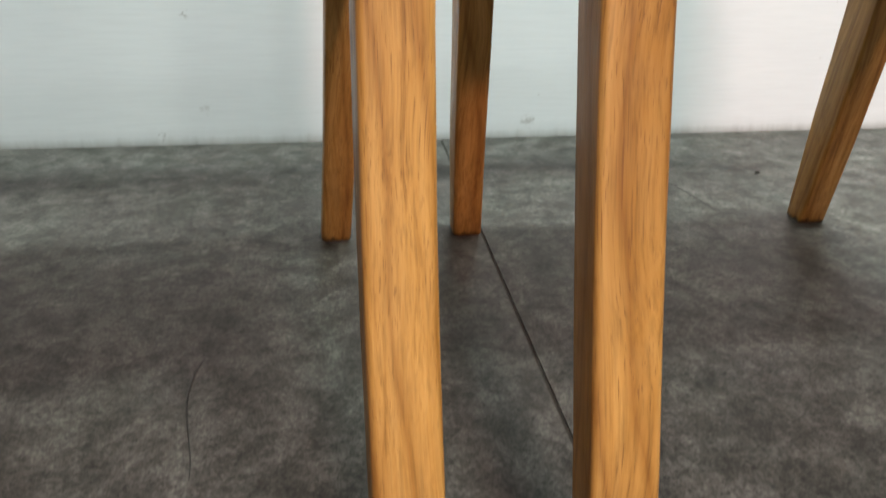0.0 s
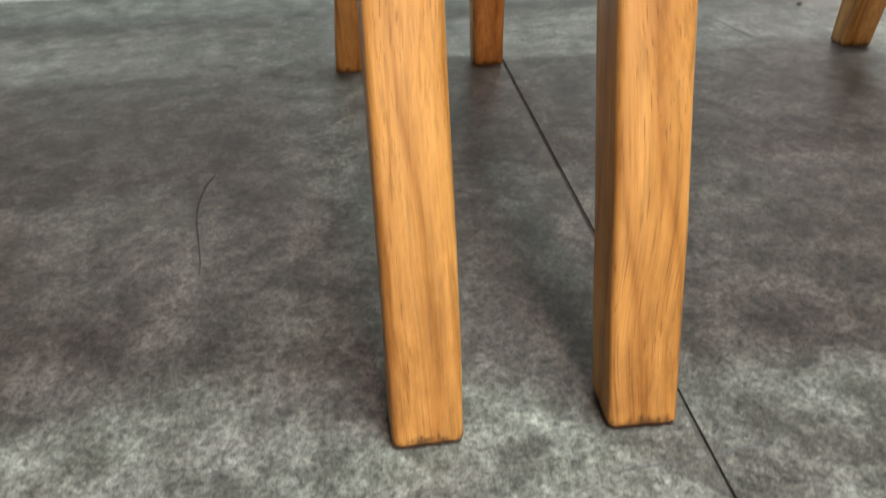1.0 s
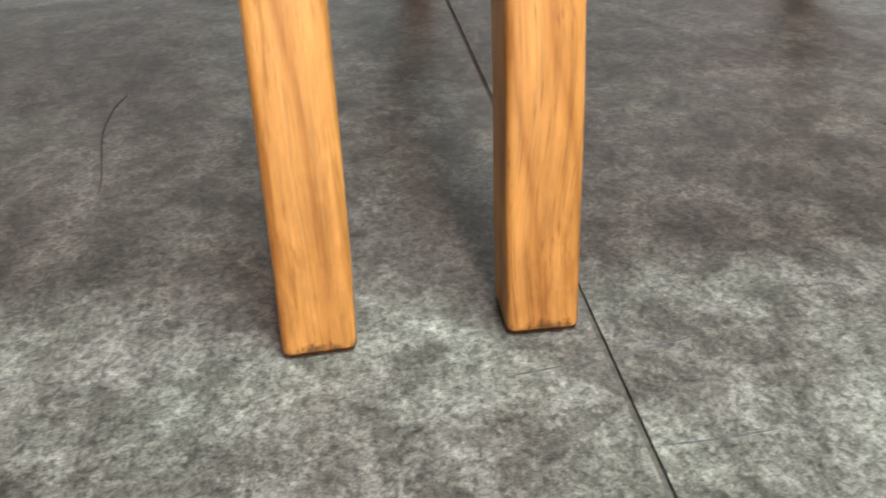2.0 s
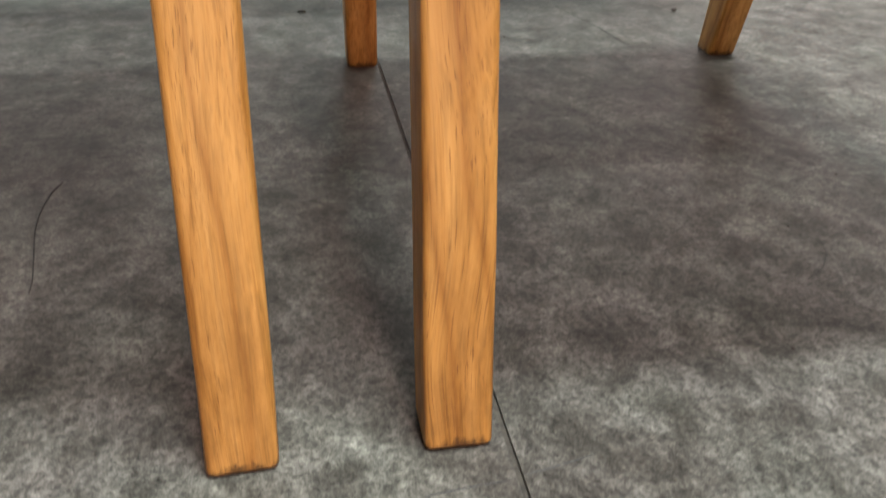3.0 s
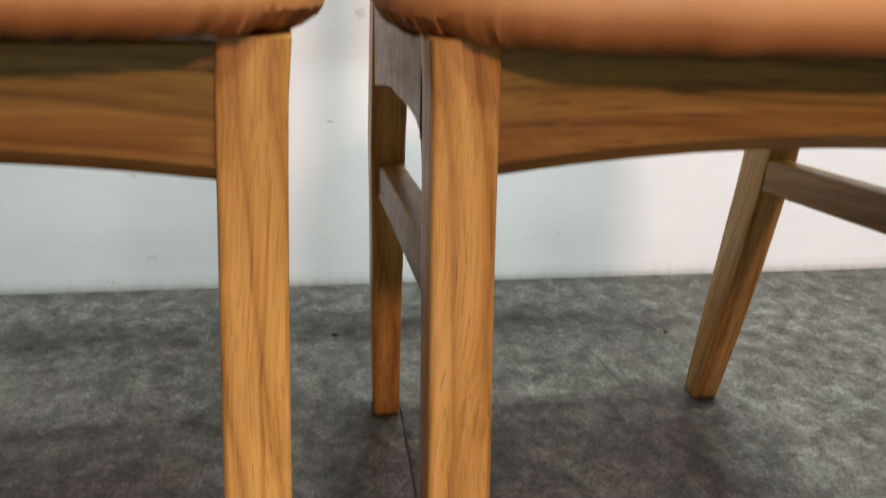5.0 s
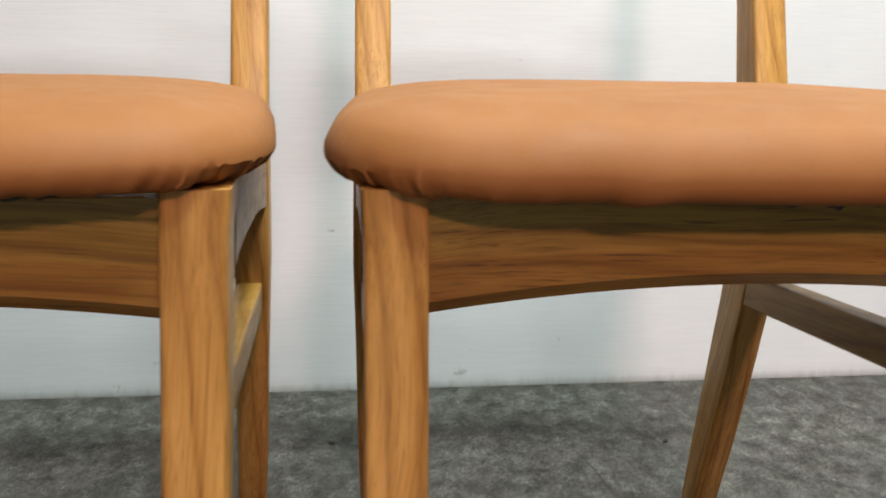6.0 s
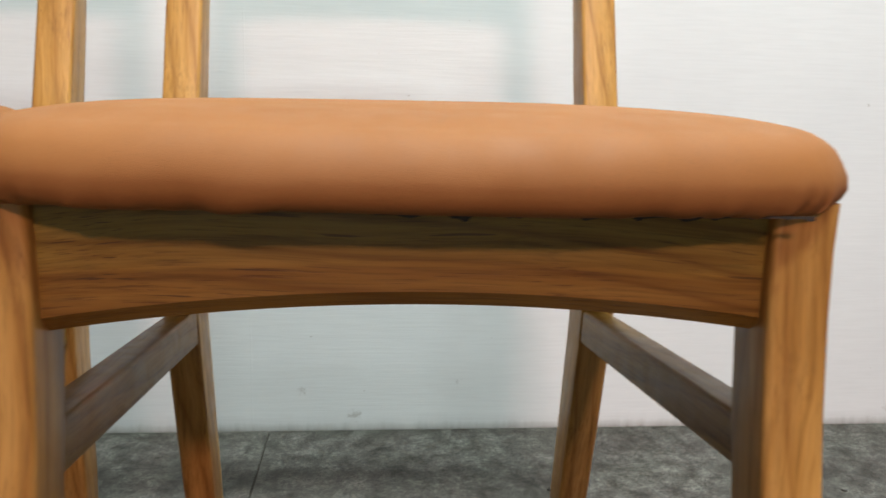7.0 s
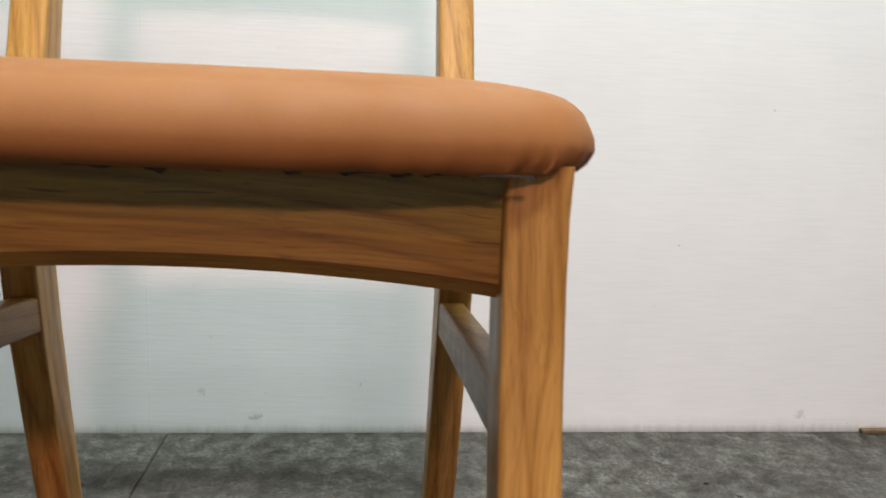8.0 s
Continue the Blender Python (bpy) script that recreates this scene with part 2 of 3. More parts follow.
def floor_material():
    mat, tree, shader = nodes_of("mottled_cement_vinyl")
    base = coords(tree, (1.0, 0.88, 1.0))
    large = noise_of(tree, base, 9.0, 3.0, 0.55)
    blotch = noise_of(tree, base, 38.0, 6.0, 0.62, 0.4)
    felt = noise_of(tree, base, 190.0, 5.0, 0.70, 0.7)
    crumbs = noise_of(tree, base, 420.0, 5.0, 0.72, 0.2)
    dust = noise_of(tree, base, 1300.0, 2.0, 0.6)
    hue = noise_of(tree, base, 15.0, 3.0, 0.5)
    tone = ramp(tree, blotch, [(0.30, (0.030, 0.0272, 0.0222)), (0.48, (0.0645, 0.0605, 0.0518)), (0.68, (0.119, 0.1140, 0.1005))])
    tone = mix(tree, "MULTIPLY", 1.0, tone, ramp(tree, felt, [(0.34, grey(0.50)), (0.49, grey(0.97)), (0.66, grey(1.45))]))
    tone = mix(tree, "MULTIPLY", 1.0, tone, ramp(tree, crumbs, [(0.35, grey(0.40)), (0.49, grey(0.98)), (0.66, grey(1.48))]))
    tone = mix(tree, "MULTIPLY", 1.0, tone, ramp(tree, large, [(0.34, (0.80, 0.78, 0.76)), (0.5, grey(0.97)), (0.64, (1.13, 1.13, 1.12))]))
    # small worn spots where the print has gone dark
    spots = noise_of(tree, base, 105.0, 5.0, 0.7, 0.5)
    tone = mix(tree, "MULTIPLY", 1.0, tone, ramp(tree, spots, [(0.30, (0.48, 0.46, 0.43)), (0.41, grey(0.95)), (0.68, grey(1.10))]))
    tone = mix(tree, "MULTIPLY", 1.0, tone, ramp(tree, hue, [(0.36, (1.02, 0.99, 1.01)), (0.5, (1.0, 1.0, 1.0)), (0.64, (0.98, 1.015, 0.995))]))
    tone = mix(tree, "OVERLAY", 0.5, tone, ramp(tree, dust, [(0.3, grey(0.2)), (0.7, grey(0.8))]))
    tree.links.new(tone, shader.inputs["Base Color"])
    tree.links.new(ramp(tree, crumbs, [(0.3, grey(0.36)), (0.7, grey(0.50))]), shader.inputs["Roughness"])
    shader.inputs["Specular IOR Level"].default_value = 0.13
    bump(tree, shader, mix(tree, "ADD", 0.4, crumbs, dust), 0.22, 0.0007)
    return mat


def dull_material(name, low, high, rough=0.8, scale=300.0):
    mat, tree, shader = nodes_of(name)
    tone = noise_of(tree, coords(tree), scale, 3.0)
    tree.links.new(ramp(tree, tone, [(0.35, low), (0.65, high)]), shader.inputs["Base Color"])
    shader.inputs["Roughness"].default_value = rough
    return mat


LEATHER, WALL_PAINT, FLOOR_VINYL = leather_material(), wall_material(), floor_material()
PLAIN_WALL = dull_material("plain_white_wall", (0.22, 0.216, 0.21), (0.26, 0.256, 0.25), 0.7, 12.0)
CEILING_PAINT = dull_material("ceiling_paint", (0.42, 0.42, 0.415), (0.48, 0.48, 0.47), 0.8, 12.0)
JOINT_DIRT = dull_material("dark_joint_dirt", (0.018, 0.015, 0.011), (0.05, 0.043, 0.032))
CRUMB_DARK = dull_material("dark_crumb", (0.02, 0.015, 0.012), (0.05, 0.04, 0.03))
SCUFF = dull_material("scuff_grey", (0.012, 0.011, 0.010), (0.045, 0.043, 0.040), 0.7, 500.0)
BOARD = dull_material("dark_plywood", (0.09, 0.055, 0.025), (0.14, 0.09, 0.045), 0.8, 90.0)
UNDERLAY = dull_material("grey_screed", (0.05, 0.05, 0.048), (0.08, 0.08, 0.075))


# ---- shaping helpers ----
def mesh_object(name, bm, material, smooth=True):
    bmesh.ops.recalc_face_normals(bm, faces=bm.faces[:])
    data = bpy.data.meshes.new(name)
    bm.to_mesh(data)
    bm.free()
    data.materials.append(material)
    if smooth:
        data.shade_smooth()
        data.set_sharp_from_angle(angle=radians(35))
    return new(name, data)


def part(name, bm, material, parent, label=""):
    ob = mesh_object(name, bm, material)
    ob.parent = parent
    return tagged(ob, label) if label else ob


def box(bm, low, high, bevel=0.0):
    made = bmesh.ops.create_cube(bm, size=1.0, matrix=Matrix.LocRotScale(
        [(a + b) / 2 for a, b in zip(low, high)], None, [b - a for a, b in zip(low, high)]))
    if bevel:
        edges = {e for v in made["verts"] for e in v.link_edges}
        bmesh.ops.bevel(bm, geom=list(edges), offset=bevel, segments=2, profile=0.6, affect="EDGES")


def ring(at, u, v, low, high, radii, steps=4):
    """A rounded rectangle in the plane of u and v, from low to high; radii of its corners, from low-low round."""
    points = []
    corners = ((low[0], low[1], 180), (high[0], low[1], 270), (high[0], high[1], 0), (low[0], high[1], 90))
    for (a, b, begin), r in zip(corners, radii):
        ca = a + r if a == low[0] else a - r
        cb = b + r if b == low[1] else b - r
        for k in range(steps + 1):
            turn = radians(begin + 90 * k / steps)
            points.append(Vector(at) + u * (ca + r * math.cos(turn)) + v * (cb + r * math.sin(turn)))
    return points


def loft(bm, rings, axis=None):
    """A closed skin over the rings; with an axis the wood's grain follows the bend of the piece."""
    layer = bm.verts.layers.float_vector.new("grain")
    rows = []
    for points in rings:
        centre = sum(points, Vector()) / len(points)
        row = []
        for p in points:
            v = bm.verts.new(p)
            place = Vector(p)
            if axis is not None:
                place = place - centre
                place[axis] = p[axis]
            v[layer] = place
            row.append(v)
        rows.append(row)
    for one, two in zip(rows, rows[1:]):
        for k in range(len(one)):
            j = (k + 1) % len(one)
            bm.faces.new((one[k], one[j], two[j], two[k]))
    bm.faces.new(rows[0])
    bm.faces.new(rows[-1])


def strip(bm, points, wide, thick=0.00012):
    """A thin tapering line lying on the floor along the points."""
    path = [Vector((x, y, 0)) for x, y in points]
    fine = []
    for a, b in zip(path, path[1:]):
        fine += [a.lerp(b, k / 4) for k in range(4)]
    fine.append(path[-1])
    rings = []
    for k, p in enumerate(fine):
        ahead = (fine[min(k + 1, len(fine) - 1)] - fine[max(k - 1, 0)]).normalized()
        aside = Vector((-ahead.y, ahead.x, 0))
        half = 1.5 * wide * (0.25 + 0.75 * math.sin(math.pi * (k + 0.5) / len(fine))) * 0.5
        half *= 1 + 0.5 * noise.noise(p * 300)
        rings.append([p - aside * half, p + aside * half, p + aside * half * 0.6 + Vector((0, 0, thick)), p - aside * half * 0.6 + Vector((0, 0, thick))])
    loft(bm, rings)


X, Y, Z = Vector((1, 0, 0)), Vector((0, 1, 0)), Vector((0, 0, 1))


def glide(table, at):
    """A smooth value from a short table of (place, value)."""
    for (a, va), (b, vb) in zip(table, table[1:]):
        if at <= b:
            s = max(0.0, (at - a) / (b - a))
            return va + (vb - va) * (s * s * (3 - 2 * s) * 0.1 + s * 0.9)
    return table[-1][1]


# ---- the room ----


def build_floor():
    floor = tagged(new("floor"), "grey mottled cement-look floor with one dark open joint", "floor", kind="structure")
    bm = bmesh.new()
    box(bm, (-3.0, -6.2, -0.06), (3.4, WALL_Y, -0.004))
    part("screed", bm, UNDERLAY, floor)
    for low, high in ((-3.0, -1.4), (-1.398, -0.0013), (0.0013, 1.4), (1.402, 3.4)):
        bm = bmesh.new()
        box(bm, (low, -6.2, -0.0038), (high, WALL_Y, 0.0), 0.0005)
        part("floor_sheet", bm, FLOOR_VINYL, floor)
    bm = bmesh.new()
    box(bm, (-0.0013, -6.2, -0.0040), (0.0013, WALL_Y, -0.0018))
    part("joint_dirt", bm, JOINT_DIRT, floor)
    for wide, points in ((0.0007, ((-0.0400, 0.0180), (-0.0340, 0.0193), (-0.0197, 0.0209), (-0.0033, 0.0219))), (0.0006, ((0.0020, 0.0236), (0.0063, 0.0245), (0.0193, 0.0268), (0.0329, 0.0300))),
                         (0.0006, ((0.0043, -0.0216), (0.0216, -0.0216), (0.0454, -0.0200))), (0.0009, ((0.2215, 0.7080), (0.2419, 0.6249), (0.2508, 0.5619), (0.2742, 0.5430))),
                         (0.0005, ((0.2271, 0.1841), (0.2213, 0.1636), (0.2098, 0.1492), (0.1947, 0.1394)))):
        bm = bmesh.new()
        strip(bm, points, wide)
        part("scuff_mark", bm, SCUFF, floor, "thin dark scratch")


def build_walls():
    bm = bmesh.new()
    box(bm, (-3.0, WALL_Y, -0.06), (3.4, WALL_Y + 0.1, 2.6))
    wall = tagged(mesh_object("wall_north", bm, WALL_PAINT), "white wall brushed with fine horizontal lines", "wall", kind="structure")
    # a ridge of old paint runs down the wall
    bm = bmesh.new()
    rings = []
    for k in range(129):
        z = 0.004 + 0.02 * k
        x = SEAM_X + 0.0016 * noise.noise(Vector((0.0, 3.0, z * 7))) + 0.0007 * noise.noise(Vector((0.0, 9.0, z * 40)))
        half = 0.0006 + 0.0003 * noise.noise(Vector((1.0, 4.0, z * 25)))
        rings.append([Vector((x - half * 2, WALL_Y, z)), Vector((x - half, WALL_Y - 0.00005, z)), Vector((x + half, WALL_Y - 0.00004, z)), Vector((x + half * 2, WALL_Y, z))])
    loft(bm, rings)
    part("paint_ridge", bm, WALL_PAINT, wall, "thin ridge of old white paint")
    bm = bmesh.new()
    box(bm, (3.4, -6.3, -0.06), (3.5, WALL_Y + 0.1, 2.6))
    tagged(mesh_object("wall_east", bm, PLAIN_WALL), "plain light grey room wall", "wall", kind="structure")
    bm = bmesh.new()
    box(bm, (-3.1, -6.3, -0.06), (-1.95, -6.2, 2.6))
    box(bm, (1.15, -6.3, -0.06), (3.4, -6.2, 2.6))
    box(bm, (-1.95, -6.3, -0.06), (1.15, -6.2, 0.45))
    box(bm, (-1.95, -6.3, 2.05), (1.15, -6.2, 2.6))
    tagged(mesh_object("wall_south", bm, PLAIN_WALL), "plain room wall with a window opening", "wall", kind="structure")
    bm = bmesh.new()
    box(bm, (-3.1, -6.2, -0.06), (-3.0, WALL_Y + 0.1, 2.6))
    tagged(mesh_object("wall_west", bm, PLAIN_WALL), "plain room wall", "wall", kind="structure")
    bm = bmesh.new()
    box(bm, (-3.1, -6.3, 2.6), (3.5, WALL_Y + 0.1, 2.7))
    tagged(mesh_object("ceiling", bm, CEILING_PAINT), "plain white ceiling", "ceiling", kind="structure")


def build_trim():
    bm = bmesh.new()
    box(bm, (0.985, WALL_Y - 0.011, 0.0), (3.4, WALL_Y, 0.0065), 0.0015)
    tagged(mesh_object("trim", bm, BOARD), "low brown strip along the foot of the wall", "trim", kind="structure")


build_floor()
build_walls()
build_trim()

# ---- the chairs ----
# Chair axes: x across, y back, z up; y = 0 lies between the front and rear legs.
BACK = 0.27
APRON_HALF = 0.164


def front_leg(side):
    """Raked to the front and a little outwards at the foot."""
    bm = bmesh.new()
    rings = []
    for z, front, deep, wide, out in (
            (0.0, 0.0425, 0.0255, 0.0262, 0.1922), (0.0022, 0.0412, 0.0275, 0.0284, 0.1932), (0.04, 0.0500, 0.0300, 0.0286, 0.1928), (0.08, 0.0600, 0.0318, 0.0288, 0.1918),
            (0.13, 0.0760, 0.0330, 0.0290, 0.1905), (0.18, 0.0900, 0.0340, 0.0292, 0.1895), (0.25, 0.1060, 0.0355, 0.0294, 0.1885), (0.32, 0.1180, 0.0370, 0.0292, 0.1880),
            (0.37, 0.1235, 0.0380, 0.0290, 0.1878), (0.400, 0.1255, 0.0385, 0.0292, 0.1880), (0.4222, 0.1265, 0.0390, 0.0298, 0.1892)):
        outer, inner = side * out, side * (out - wide)
        low, high = min(outer, inner), max(outer, inner)
        rings.append(ring((0, 0, z), X, Y, (low, front - BACK), (high, front + deep - BACK), [0.0034] * 4))
    loft(bm, rings, 2)
    return bm


def rear_leg(side):
    """One piece from the floor to the top of the back, raked both ways and bent at the seat."""
    front = [(0.0, 0.518), (0.11, 0.492), (0.18, 0.476), (0.25, 0.463), (0.33, 0.453), (0.38, 0.455), (0.42, 0.464), (0.46, 0.477), (0.50, 0.489), (0.55, 0.502), (0.65, 0.528), (0.81, 0.570)]
    deep = [(0.0, 0.027), (0.10, 0.040), (0.20, 0.045), (0.30, 0.047), (0.42, 0.046), (0.50, 0.038), (0.81, 0.024)]
    out = [(0.0, 0.1865), (0.10, 0.1893), (0.20, 0.1905), (0.30, 0.1925), (0.37, 0.1915), (0.44, 0.1895), (0.50, 0.1890), (0.81, 0.1830)]
    wide = [(0.0, 0.0270), (0.20, 0.0280), (0.36, 0.0295), (0.50, 0.0300), (0.81, 0.0250)]
    bm = bmesh.new()
    rings = []
    for k in range(31):
        z = 0.81 * k / 30
        outer = side * glide(out, z)
        inner = side * (glide(out, z) - glide(wide, z))
        y = glide(front, z) - BACK
        shrink = 0.0012 if k == 0 else 0.0
        rings.append(ring((0, 0, z), X, Y, (min(outer, inner) + shrink, y + shrink), (max(outer, inner) - shrink, y + glide(deep, z) - shrink), [0.0036] * 4))
    rings.insert(1, [p + Z * 0.0018 for p in ring((0, 0, 0), X, Y, (min(side * 0.1865, side * 0.1595), 0.518 - BACK), (max(side * 0.1865, side * 0.1595), 0.545 - BACK), [0.0036] * 4)])
    loft(bm, rings, 2)
    return bm


def front_apron():
    bm = bmesh.new()
    rings = []
    for k in range(33):
        x = -APRON_HALF + 2 * APRON_HALF * k / 32
        bottom = 0.3600 + 0.0127 * (1 - (x / APRON_HALF) ** 2)
        rings.append(ring((x, 0, 0), Y, Z, (0.1335 - BACK, bottom), (0.1510 - BACK, 0.4200), [0.0078, 0.002, 0.002, 0.002], 1))
    loft(bm, rings, 0)
    return bm


def rear_apron():
    bm = bmesh.new()
    rings = []
    half = 0.163
    for k in range(13):
        x = -half + 2 * half * k / 12
        rings.append(ring((x, 0, 0), Y, Z, (0.4620 - BACK, 0.370), (0.4800 - BACK, 0.414), [0.003] * 4))
    loft(bm, rings, 0)
    return bm


def side_apron(side):
    """Flush with the legs outside; its underside sweeps up from the front leg and falls to the rear one."""
    under = [(0.150, 0.335), (0.1590, 0.345), (0.1615, 0.360), (0.1655, 0.368), (0.172, 0.3730), (0.190, 0.3758), (0.215, 0.3756), (0.250, 0.3738), (0.283, 0.3710), (0.324, 0.3680), (0.370, 0.3615), (0.400, 0.3570), (0.470, 0.3440)]
    bm = bmesh.new()
    rings = []
    outer, inner = side * 0.1872, side * 0.1690
    for k in range(57):
        y = 0.150 + (0.460 - 0.150) * k / 56
        top = 0.4198 - 0.012 * (y - 0.15)
        shift = side * 0.0025 * max(0.0, (y - 0.15) / 0.31)
        rings.append(ring((shift, y - BACK, 0), X, Z, (min(outer, inner), glide(under, y)), (max(outer, inner), top), [0.0022] * 4))
    loft(bm, rings, 1)
    return bm


def side_stretcher(side):
    bm = bmesh.new()
    rings = []
    outer, inner = side * 0.1825, side * 0.1610
    for k in range(9):
        s = k / 8
        y = 0.135 + (0.470 - 0.135) * s
        bottom = 0.2890 + (0.2500 - 0.2890) * s
        shift = side * 0.0035 * s
        rings.append(ring((shift, y - BACK, 0), X, Z, (min(outer, inner), bottom), (max(outer, inner), bottom + 0.0272 + 0.003 * s), [0.0028] * 4))
    loft(bm, rings, 1)
    return bm


def backrest():
    bm = bmesh.new()
    rings = []
    for k in range(25):
        x = -0.164 + 0.328 * k / 24
        bow = 0.022 * (1 - (x / 0.164) ** 2)
        low = 0.690 + 0.004 * (x / 0.164) ** 2
        rings.append(ring((x, 0.543 + bow - BACK, 0), Y, Z, (0.0, low), (0.018, 0.800), [0.006] * 4))
    loft(bm, rings, 0)
    return bm


def outline(inset, count=420):
    """The seat's plan, drawn in by inset: a rounded shape, a little narrower at the back."""
    front, back, wide = 0.0985 + inset, 0.4530 - inset, 0.2105 - inset
    middle = (front + back) / 2
    deep = (back - front) / 2
    points = []
    for k in range(count):
        a = 2 * math.pi * k / count
        c, s = math.cos(a), math.sin(a)
        x = wide * math.copysign(abs(c) ** (2 / 4.8), c)
        y = middle + deep * math.copysign(abs(s) ** (2 / 4.8), s)
        x *= 1 - 0.06 * max(0.0, (y - 0.18) / 0.27)
        y -= 0.003 * (1 - (x / 0.206) ** 2) if s < 0 else 0.0
        points.append((x, y))
    return points


def seat_cushion(aside, sag):
    """sag: how far the lower edge hangs at the left end and from the middle on."""
    profile = ((0.0340, 0.4210), (0.0240, 0.4212), (0.0135, 0.4217), (0.0070, 0.4226), (0.0030, 0.4246), (0.0009, 0.4275), (0.0000, 0.4315), (0.0007, 0.4362), (0.0027, 0.4408), (0.0060, 0.4450), (0.0102, 0.4485),
               (0.0150, 0.4511), (0.0195, 0.4529), (0.0240, 0.4541), (0.0300, 0.4555), (0.0410, 0.4576), (0.0570, 0.4597), (0.0780, 0.4615), (0.1030, 0.4628), (0.1300, 0.4636), (0.1550, 0.4639))
    bm = bmesh.new()
    rows = []
    for level, (inset, z) in enumerate(profile):
        row = []
        for k, (x, y) in enumerate(outline(inset)):
            drop = 0.018 * (y - 0.12) * min(1.0, level / 8)
            corner = (abs(x) / 0.205) ** 4
            drop -= 0.0016 * min(1.0, (abs(x) / 0.19) ** 3) * (level > 8)
            tuck = 0.0
            if 2 <= level <= 9:
                fade = (1.3, 1.5, 1.2, 0.8, 0.5, 0.3, 0.15, 0.0)[level - 2]
                scallop = noise.noise(Vector((x * 48, y * 48, 3.0))) + 0.5 * noise.noise(Vector((x * 130, y * 130, 5.0)))
                pleat = corner * noise.noise(Vector((math.atan2(y - 0.27, x) * 42, 2.0, level * 0.12)))
                fold = corner * max(0.0, 1 - 4.5 * abs(noise.noise(Vector((math.atan2(y - 0.27, x) * 26, 7.0, level * 0.10)))))
                tuck = fade * (0.0010 * scallop + 0.0028 * pleat) - 0.0016 * fold * min(1.0, fade + 0.25)
            hang = sag[0] + (sag[1] - sag[0]) * min(1.0, max(0.0, (x + 0.16) / 0.20))
            hang *= (0.0, 0.6, 1.0, 1.0, 1.0, 0.95, 0.85, 0.7, 0.5, 0.3, 0.15)[level] if level < 11 else 0.0
            if hang < 0:
                hang *= min(1.0, max(0.0, (0.20 - y) / 0.06))
            if level in (12, 13):
                drop += 0.0006 * (1 - min(1.0, corner * 2))
            z_here = z - hang - drop + 0.0006 * noise.noise(Vector((x * 9, y * 9, 1.0 + level * 0.05))) + tuck
            # the ends roll further under than the front
            under = 0.0065 * max(0.0, (0.4335 - z) / 0.0125) ** 1.5 * min(1.0, max(0.0, (abs(x) - 0.15) / 0.05))
            x -= math.copysign(under, x)
            row.append(bm.verts.new((aside + x * (1 + tuck * 2), y - BACK + tuck * 1.2, z_here)))
        rows.append(row)
    for one, two in zip(rows, rows[1:]):
        for k in range(len(one)):
            j = (k + 1) % len(one)
            bm.faces.new((one[k], one[j], two[j], two[k]))
    bm.faces.new(rows[0])
    bm.faces.new(rows[-1])
    return bm


def seat_board():
    """The thin board under the pad, resting on the four rails."""
    bm = bmesh.new()
    box(bm, (-0.165, 0.1380 - BACK, 0.4202), (0.165, 0.4500 - BACK, 0.4218), 0.0005)
    return bm


def frayed_edge(aside, sag):
    """The torn rim of the cloth under the pad, hanging behind its front edge."""
    bm = bmesh.new()
    top = 0.4230 - sag[1]
    rings = []
    for k in range(141):
        x = -0.02 + 0.185 * k / 140
        torn = max(0.0, noise.noise(Vector((x * 95, 4.0, 1.0))) + 0.35 * noise.noise(Vector((x * 310, 8.0, 1.0))))
        low = top - 0.0010 - 0.0034 * torn
        y = 0.1085 - BACK + 0.0006 * noise.noise(Vector((x * 60, 0.0, 5.0)))
        rings.append([Vector((aside + x, y, low)), Vector((aside + x, y + 0.0007, low)), Vector((aside + x, y + 0.0007, top)), Vector((aside + x, y, top))])
    loft(bm, rings)
    return bm


def build_chair(m, rack, aside, sag):
    """rack: how far the frame leans sideways for each metre of height; aside: how far the pad sits off the middle; sag: its hang."""
    chair = tagged(new("dining_chair"), "varnished oak dining chair with a tan leather seat pad", "chair", "chairs along the wall")
    for side in (-1, 1):
        part("front_leg", front_leg(side), OAK_Z, chair)
        part("rear_leg", rear_leg(side), OAK_Z, chair)
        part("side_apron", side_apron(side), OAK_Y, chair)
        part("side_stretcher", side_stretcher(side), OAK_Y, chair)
    for side in (-1, 1):
        for y, low, half in ((0.1622, 0.373, 0.0002), (0.4560, 0.352, 0.0005)):
            bm = bmesh.new()
            box(bm, (side * 0.1876 - 0.0008 + side * 0.0015 * (y > 0.3), y - half - BACK, low), (side * 0.1876 + 0.0008 + side * 0.0015 * (y > 0.3), y + half - BACK, 0.4170))
            part("joint_gap", bm, JOINT_DIRT, chair, "thin dark glue joint")
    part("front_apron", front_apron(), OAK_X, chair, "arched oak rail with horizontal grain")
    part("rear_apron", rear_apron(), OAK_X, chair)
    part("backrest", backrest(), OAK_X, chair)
    part("seat_board", seat_board(), BOARD, chair, "thin dark seat board")
    part("seat_cushion", seat_cushion(aside, sag), LEATHER, chair, "padded tan leather seat with puckered edge")
    part("frayed_edge", frayed_edge(aside, sag), CRUMB_DARK, chair, "torn dark rim of cloth under the pad")
    for piece in chair.children:
        for v in piece.data.vertices:
            v.co.x += rack * (v.co.z - 0.25)
    chair.matrix_basis = m
    return chair


build_chair(pose(0.1580, 0.2700, 0, 0, 0, 0), 0.0, 0.0018, (0.0018, 0.0036))
build_chair(pose(-0.2885, 0.2600, 0, 0, 0, 3.0), 0.037, -0.0030, (-0.0012, -0.0014))


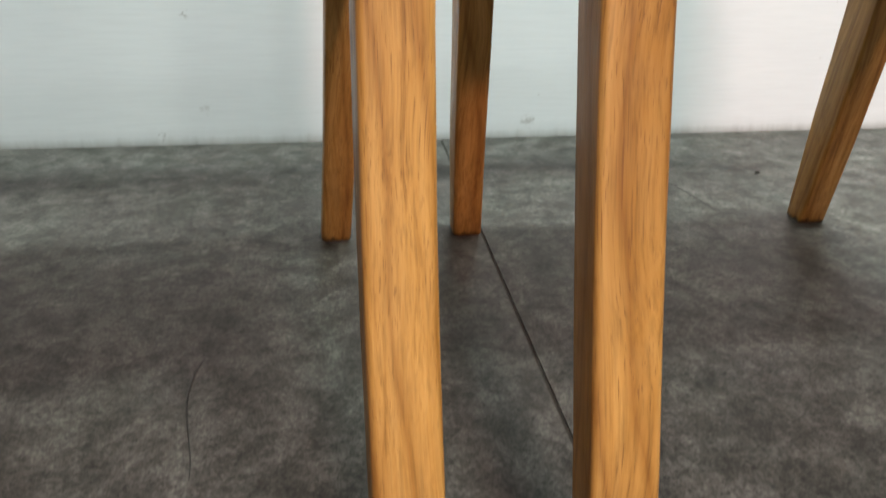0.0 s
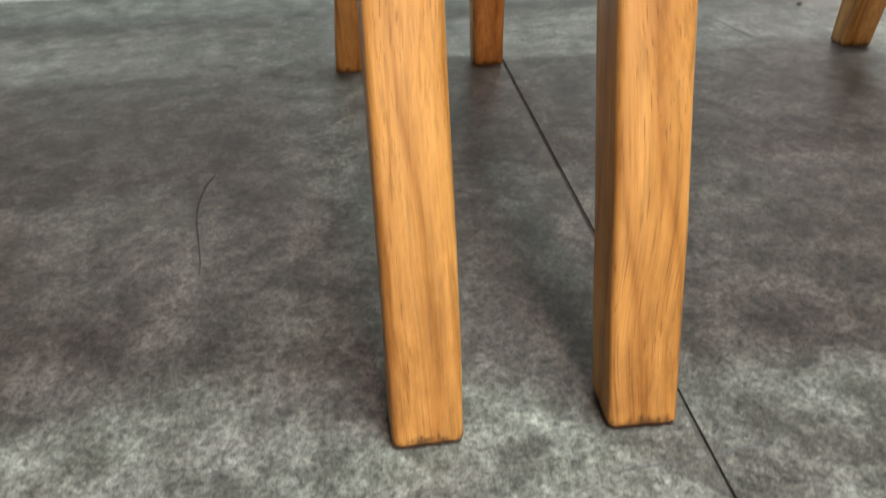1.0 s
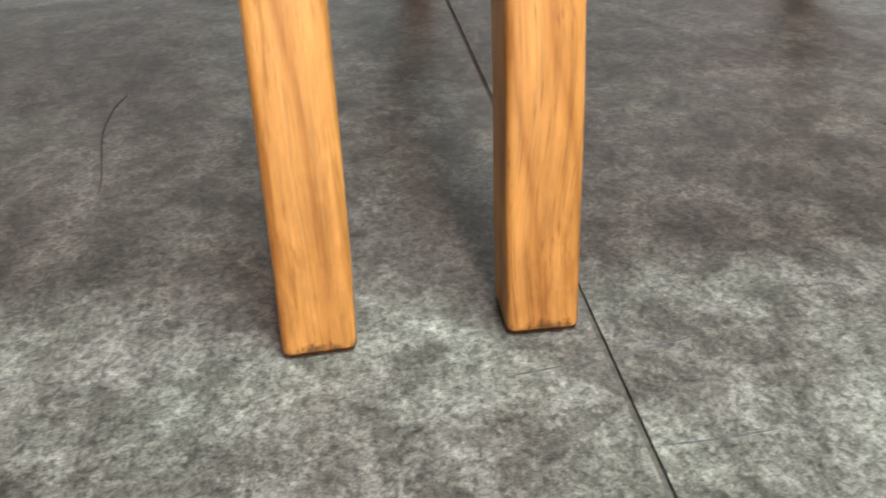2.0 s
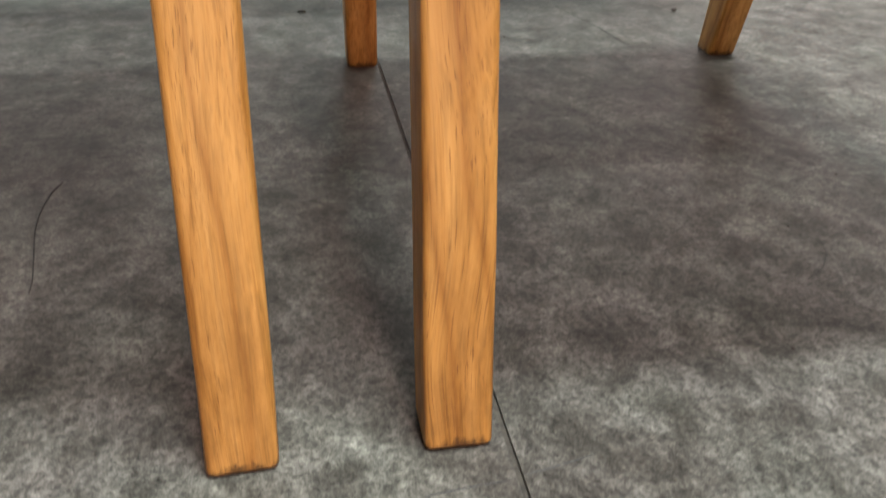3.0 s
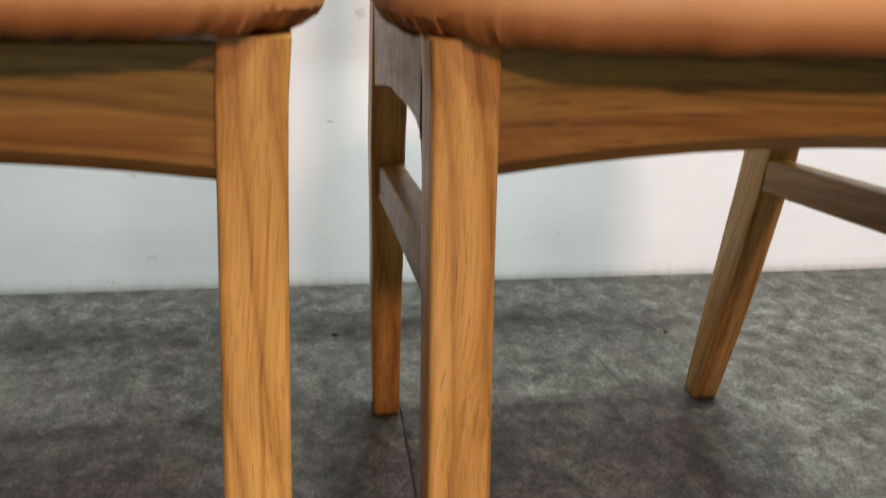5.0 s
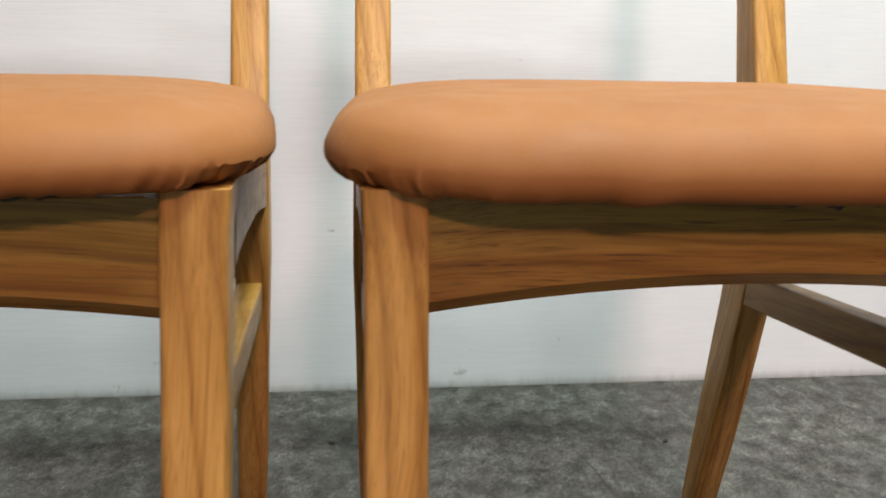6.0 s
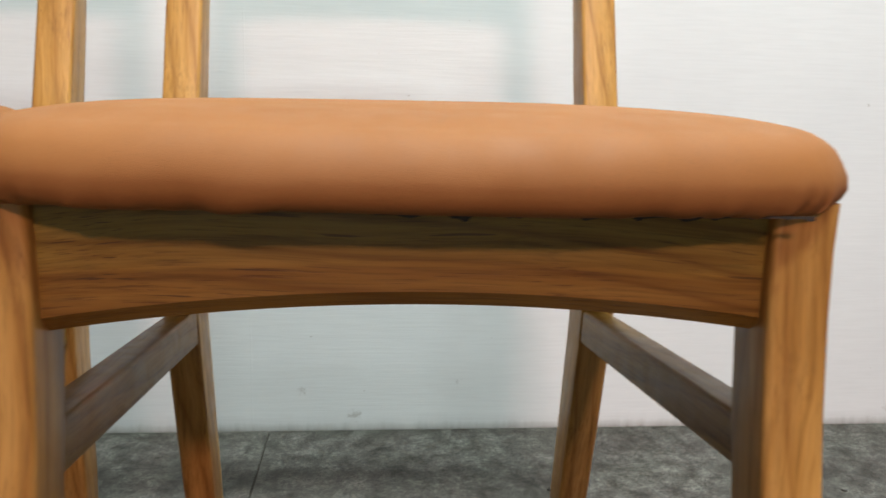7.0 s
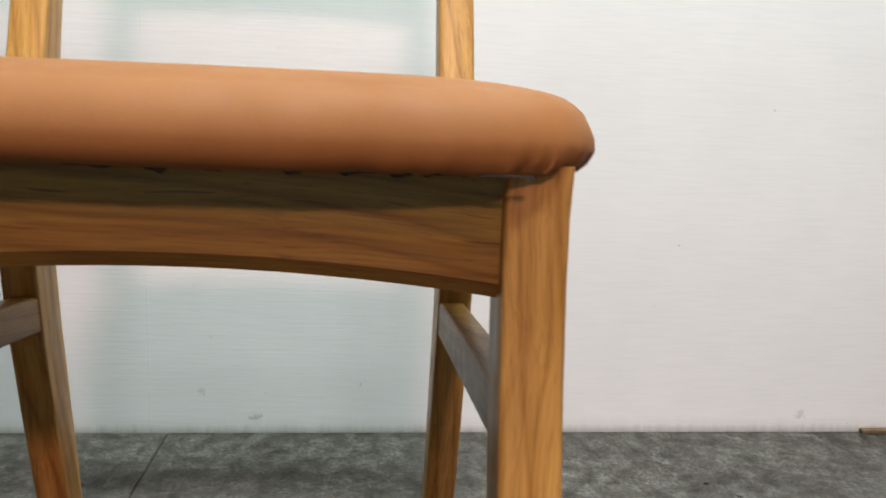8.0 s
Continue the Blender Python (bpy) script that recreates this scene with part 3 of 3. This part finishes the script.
# ---- small dirt on the floor ----
def dirt_crumb(x, y, size, seed):
    bm = bmesh.new()
    bmesh.ops.create_icosphere(bm, subdivisions=2, radius=1.0)
    for v in bm.verts:
        rough = 1 + 0.45 * noise.noise(v.co * 1.6 + Vector((seed, 0, 0)))
        v.co = Vector((v.co.x * size * rough, v.co.y * size * 0.62 * rough, (v.co.z * 0.5 + 0.42) * size * 0.5))
    lowest = min(v.co.z for v in bm.verts)
    for v in bm.verts:
        v.co.z -= lowest
    ob = mesh_object("dirt_crumb", bm, CRUMB_DARK)
    ob.matrix_basis = pose(x, y, 0, 0, 0, seed * 47)
    return tagged(ob, "small dark crumb of dirt lying on the grey floor", "dirt", "crumbs on the floor")


for seed, (x, y, size) in enumerate(((-0.0625, 0.7035, 0.0052), (0.3525, 0.6775, 0.0048), (0.1523, 0.0833, 0.0016), (0.2150, 0.1955, 0.0011), (0.6840, 0.6948, 0.0040),
                                     (0.2878, 0.2588, 0.0017), (0.1348, 0.5969, 0.0014), (0.7113, 0.6599, 0.0030))):
    dirt_crumb(x, y, size, seed)


def hair_strand(points):
    bm = bmesh.new()
    path = [Vector((x, y, 0.0004)) for x, y in points]
    fine = []
    for k in range(len(path) - 1):
        before, a, b, after = path[max(k - 1, 0)], path[k], path[k + 1], path[min(k + 2, len(path) - 1)]
        for step in range(5):
            t = step / 5
            fine.append(0.5 * (2 * a + (b - before) * t + (2 * before - 5 * a + 4 * b - after) * t * t + (3 * a - before - 3 * b + after) * t ** 3))
    fine.append(path[-1])
    rings = []
    for k, p in enumerate(fine):
        ahead = (fine[min(k + 1, len(fine) - 1)] - fine[max(k - 1, 0)]).normalized()
        aside = Vector((-ahead.y, ahead.x, 0))
        r = 0.00055 * (0.35 + 0.65 * math.sin(math.pi * (k + 0.5) / len(fine)))
        rings.append([p + aside * r * math.cos(a) + Z * r * math.sin(a) for a in (0, 1.05, 2.09, 3.14, 4.19, 5.24)])
    loft(bm, rings)
    return tagged(mesh_object("hair_strand", bm, SCUFF), "thin dark bent strand lying on the floor", "strand")


hair_strand(((-0.2275, 0.3130), (-0.2297, 0.3050), (-0.2318, 0.2930), (-0.2324, 0.2720), (-0.2304, 0.2500), (-0.2246, 0.2210), (-0.2196, 0.1960), (-0.2182, 0.1820)))
